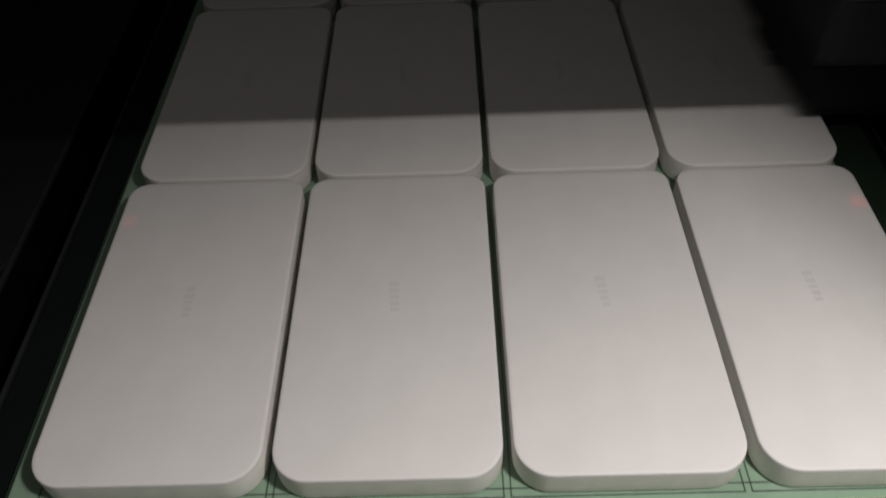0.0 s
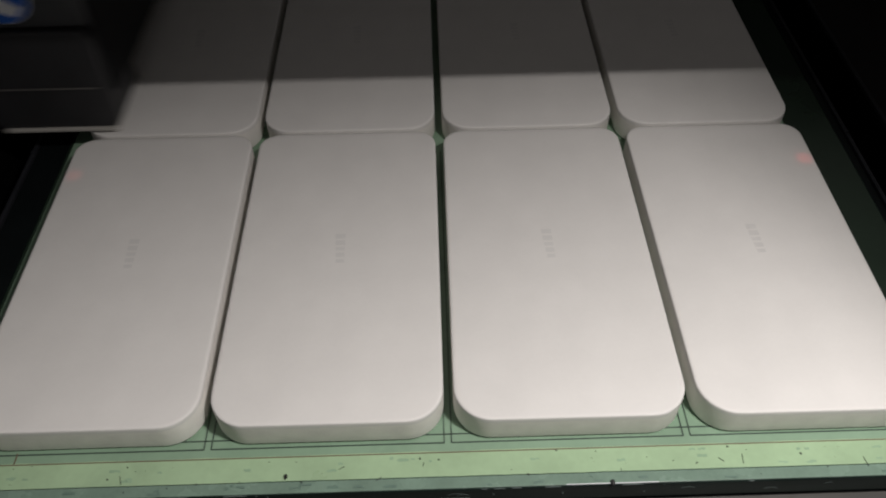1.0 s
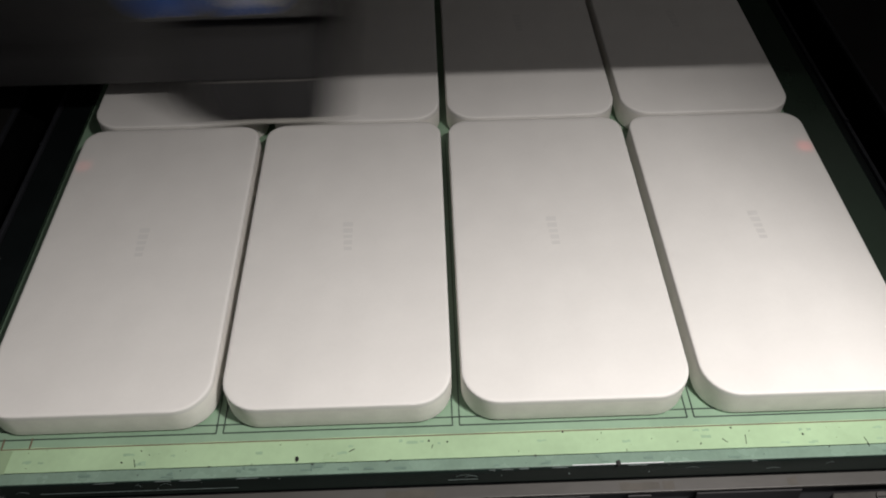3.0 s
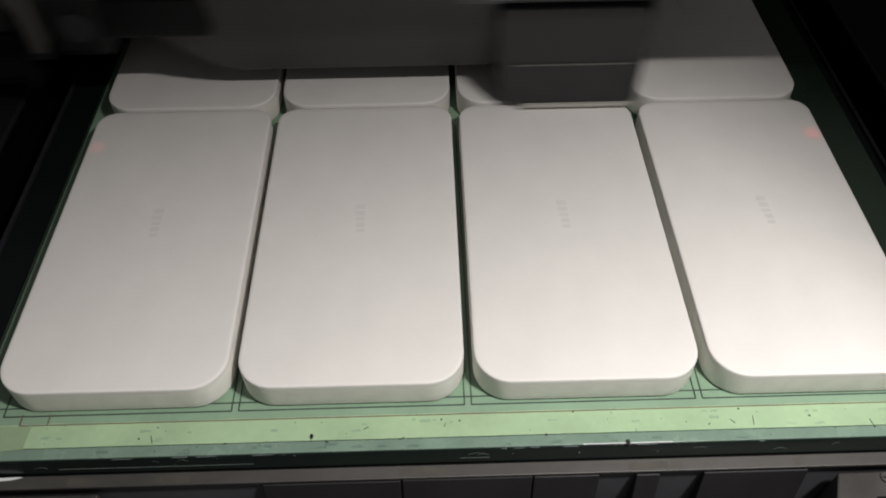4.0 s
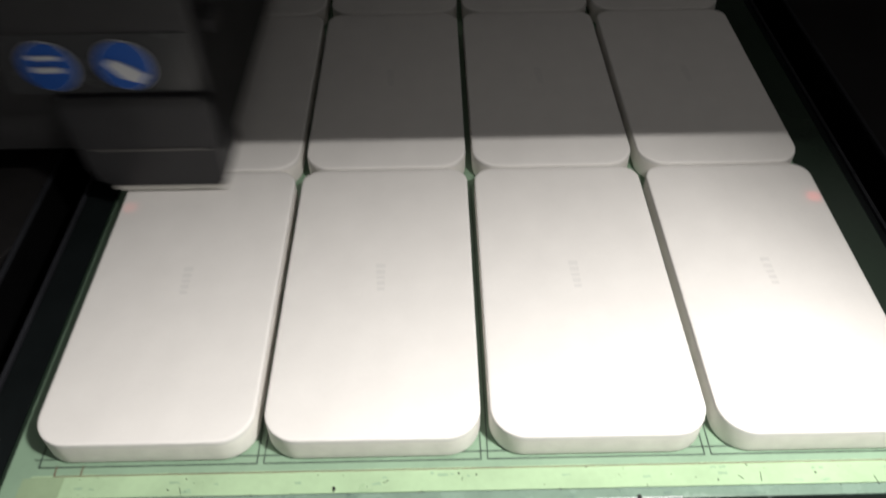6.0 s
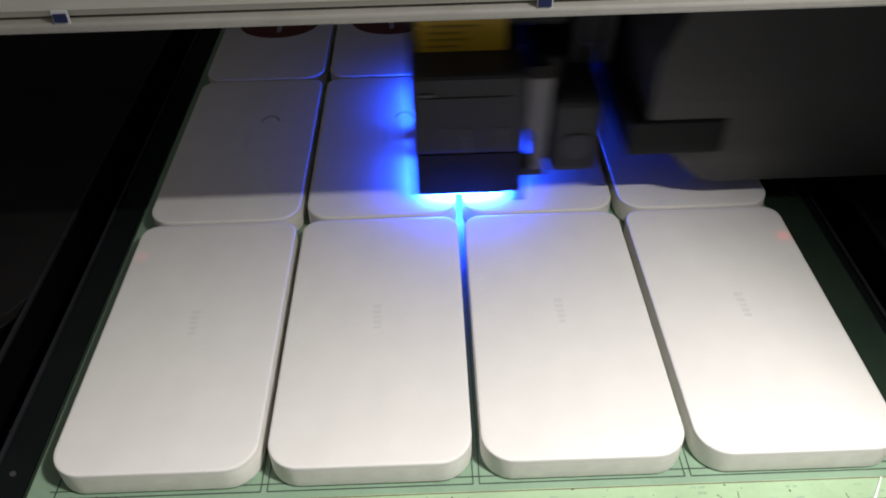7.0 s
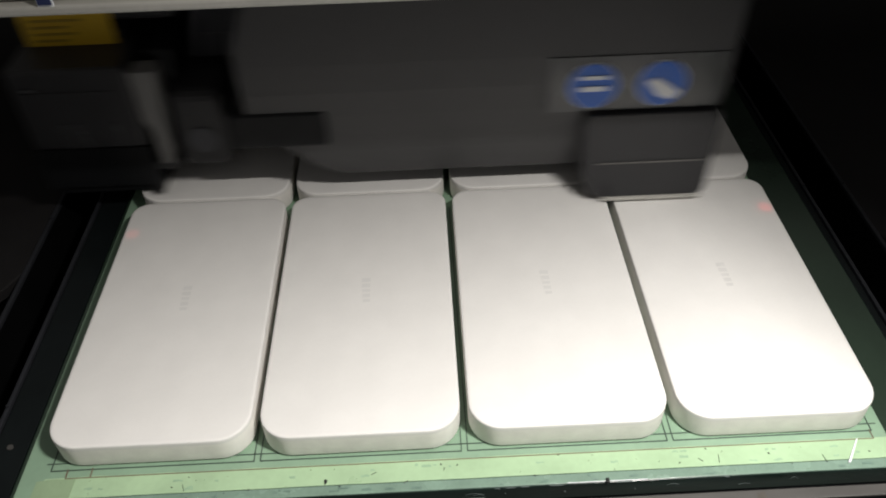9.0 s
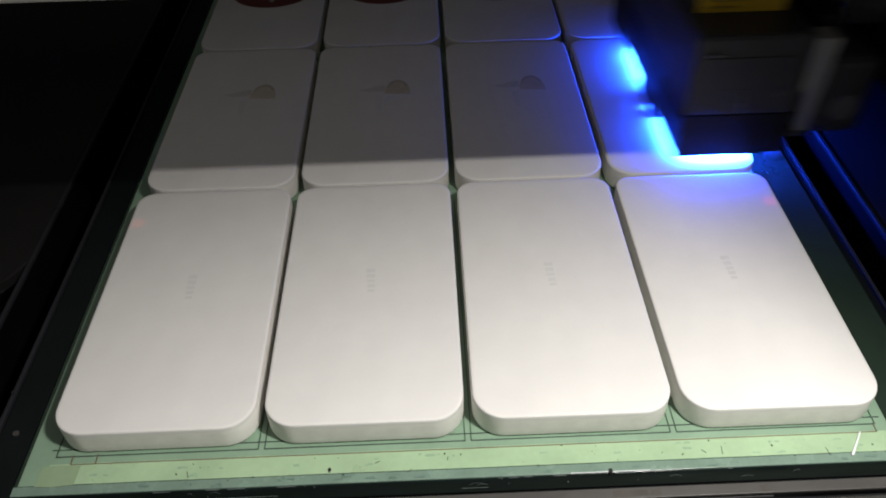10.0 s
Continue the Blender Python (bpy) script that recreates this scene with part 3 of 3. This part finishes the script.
def gantry():
    g = thing("gantry", "gantry across the bed with a cream painted front cover", "gantry")
    part("beam", box(-0.56, 0.86, 0.315, 0.360, 0.060, 0.170, 0.003), DARK, g, "dark steel beam that carries the carriage")
    for x0, x1 in ((-0.555, -0.48), (0.78, 0.855)):
        part("post", box(x0, x1, 0.318, 0.357, -0.10, 0.0605, 0.002), DARK, g)
        part("side_arm", box(x0, x1, 0.0715, 0.3185, 0.171, 0.200, 0.002), DARK, g)
        part("arm_stay", box(x0, x1, 0.320, 0.355, 0.1695, 0.1715), DARK, g)
    # an unseen small lamp added before the cover as key light; its face leans to the front by 45 degrees, and an added
    # baffle plate below it cuts its light off on one side
    head = Matrix.Translation((0.288, -0.1068, 0.360)) @ pose(0, 0, 0, -45, 0, 0)

    def placed(bm):
        bmesh.ops.transform(bm, matrix=head, verts=bm.verts)
        return bm
    hood = part("lamp_head", placed(box(-0.0200, 0.0200, -0.0235, 0.0235, 0.0012, 0.0120, 0.0012)), DARK, g, "unseen black lamp added before the cover as key light")
    part("light_bed", placed(box(-0.0175, 0.0175, -0.0212, 0.0212, 0.0002, 0.0011)), PALE_GREY, hood)
    light = part("light_panel", quad([head @ Vector(c) for c in ((-0.0163, -0.0200, 0), (0.0163, -0.0200, 0), (0.0163, 0.0200, 0), (-0.0163, 0.0200, 0))]), KEY_GLOW, hood, "white glowing lamp panel")
    facing_down(light)
    part("lamp_arm", rod(head @ Vector((0, 0, 0.011)), (0.288, 0.0575, 0.345), 0.0035, 12), DARK, hood, smooth=True)
    shade = box(0.0178, 0.130, -0.11, 0.16, -0.0785, -0.0770, 0.0004)
    bmesh.ops.transform(shade, matrix=Matrix.Translation((0.288, -0.1068, 0.360)) @ pose(0, 0, 0, 0, 0, 20.9), verts=shade.verts)
    part("shade_plate", shade, DARK, hood, "unseen black baffle added to shape the lamp's light")
    part("shade_stay", rod((0.355, -0.02, 0.2825), (0.355, 0.0575, 0.300), 0.0025, 10), DARK, hood, smooth=True)
    prof = [(0.060, 0.362), (0.057, 0.359), (0.0560, 0.151), (0.0565, 0.1475), (0.058, 0.1452), (0.0605, 0.1442), (0.069, 0.1442), (0.071, 0.147), (0.071, 0.362)]
    sheet = part("front_cover", prism(prof, "x", -0.55, 0.85), CREAM, g, "cream painted steel front cover")
    part("lower_lip", box(-0.55, 0.85, 0.0550, 0.0700, 0.1412, 0.1441, 0.0008), LIP, sheet, "dull grey lower lip")
    # white pieces with a navy patch stand for a clip and dark notch
    for x in (0.0318, 0.1645):
        part("marker_sticker", box(x - 0.0022, x + 0.0022, 0.0553, 0.0559, 0.1434, 0.1478), SIGN_GLEAM_WHITE, sheet, "small white piece standing for a clip")
        part("marker_stripe", box(x - 0.0018, x + 0.0018, 0.0548, 0.05525, 0.1446, 0.1470), NAVY, sheet, "navy patch standing for a dark notch")
    return g


shell()
rails()
bed()
front_frame()
INKED = slabs()
GANTRY = gantry()
CARRIAGE, LAMP_BLOCKER = carriage()


def motions():
    travel = [(0.0, 0.573), (0.07, 0.600), (0.1, 0.590), (0.2, 0.530), (0.3, 0.407), (0.4, 0.282), (0.5, 0.137), (0.6, 0.022), (0.67, -0.045), (0.75, -0.066),
              (0.83, -0.050), (0.9, -0.022), (1.0, 0.016), (1.7, 0.284), (2.4, 0.539), (2.5, 0.577), (2.55, 0.587), (2.6, 0.572), (2.7, 0.478),
              (2.8, 0.352), (2.9, 0.225), (3.0, 0.100), (3.07, 0.022), (3.14, -0.045), (3.22, -0.066), (3.3, -0.050), (3.37, -0.023), (3.8, 0.138), (4.2, 0.295),
              (4.9, 0.561), (4.95, 0.580), (5.0, 0.588), (5.05, 0.578), (5.1, 0.545), (5.2, 0.440), (5.3, 0.314), (5.4, 0.186), (5.5, 0.068), (5.57, 0.0), (5.67, -0.050),
              (5.77, -0.030), (5.9, 0.012), (6.0, 0.042), (6.2, 0.119), (7.3, 0.531), (7.4, 0.573), (7.47, 0.602), (7.53, 0.592), (7.6, 0.484), (7.7, 0.354),
              (7.8, 0.227), (7.9, 0.096), (7.97, 0.010), (8.07, -0.066), (8.13, -0.066), (8.2, -0.046), (8.3, -0.012), (8.7, 0.141), (9.0, 0.258), (9.7, 0.526), (9.8, 0.563),
              (9.85, 0.582), (9.9, 0.588), (9.95, 0.575), (10.0, 0.543)]
    feed = [(0.0, 0.020), (0.7, 0.019), (0.83, 0.018), (2.95, 0.0172), (3.07, 0.0098), (5.4, 0.0098), (5.5, 0.0032), (5.7, 0.0025), (7.85, 0.0025), (8.0, 0.0), (10.0, -0.0005)]

    def at(t, table):
        return float(np.interp(t, [a for a, _ in table], [b for _, b in table]))
    # even steps between the turning points keep the pace even
    times = sorted({a for a, _ in travel} | {round(0.1 * i, 2) for i in range(101)})
    walk(CARRIAGE, [(t, pose(at(t, travel), at(t, feed), 0)) for t in times])
    walk(GANTRY, [(t, pose(0, at(t, feed), 0)) for t, _ in feed])
    # the added shutter under the lamp opens over the bed and shuts at both ends of the travel
    shut, away = pose(0, 0, 0), pose(0, 0, 0.027)
    changes = [(0.15, 1), (0.43, 0), (1.66, 1), (2.44, 0), (2.64, 1), (2.87, 0), (4.15, 1), (4.95, 0), (5.06, 1), (5.36, 0), (6.59, 1), (7.36, 0), (7.56, 1),
               (7.77, 0), (9.05, 1), (9.84, 0), (9.95, 1)]
    rows, state = [(0.0, shut)], shut
    for t, is_away in changes:
        rows.append((t - 0.017, state))
        state = away if is_away else shut
        rows.append((t + 0.017, state))
    rows.append((10.0, state))
    walk(LAMP_BLOCKER, rows)
    # each patch of ink comes up on its slab as the head goes over it
    for patch, t in INKED:
        walk(patch, [(0.0, pose(0, 0, -0.0003)), (t, pose(0, 0, -0.0003)), (t + 0.1, pose(0, 0, 0)), (10.0, pose(0, 0, 0))])


motions()
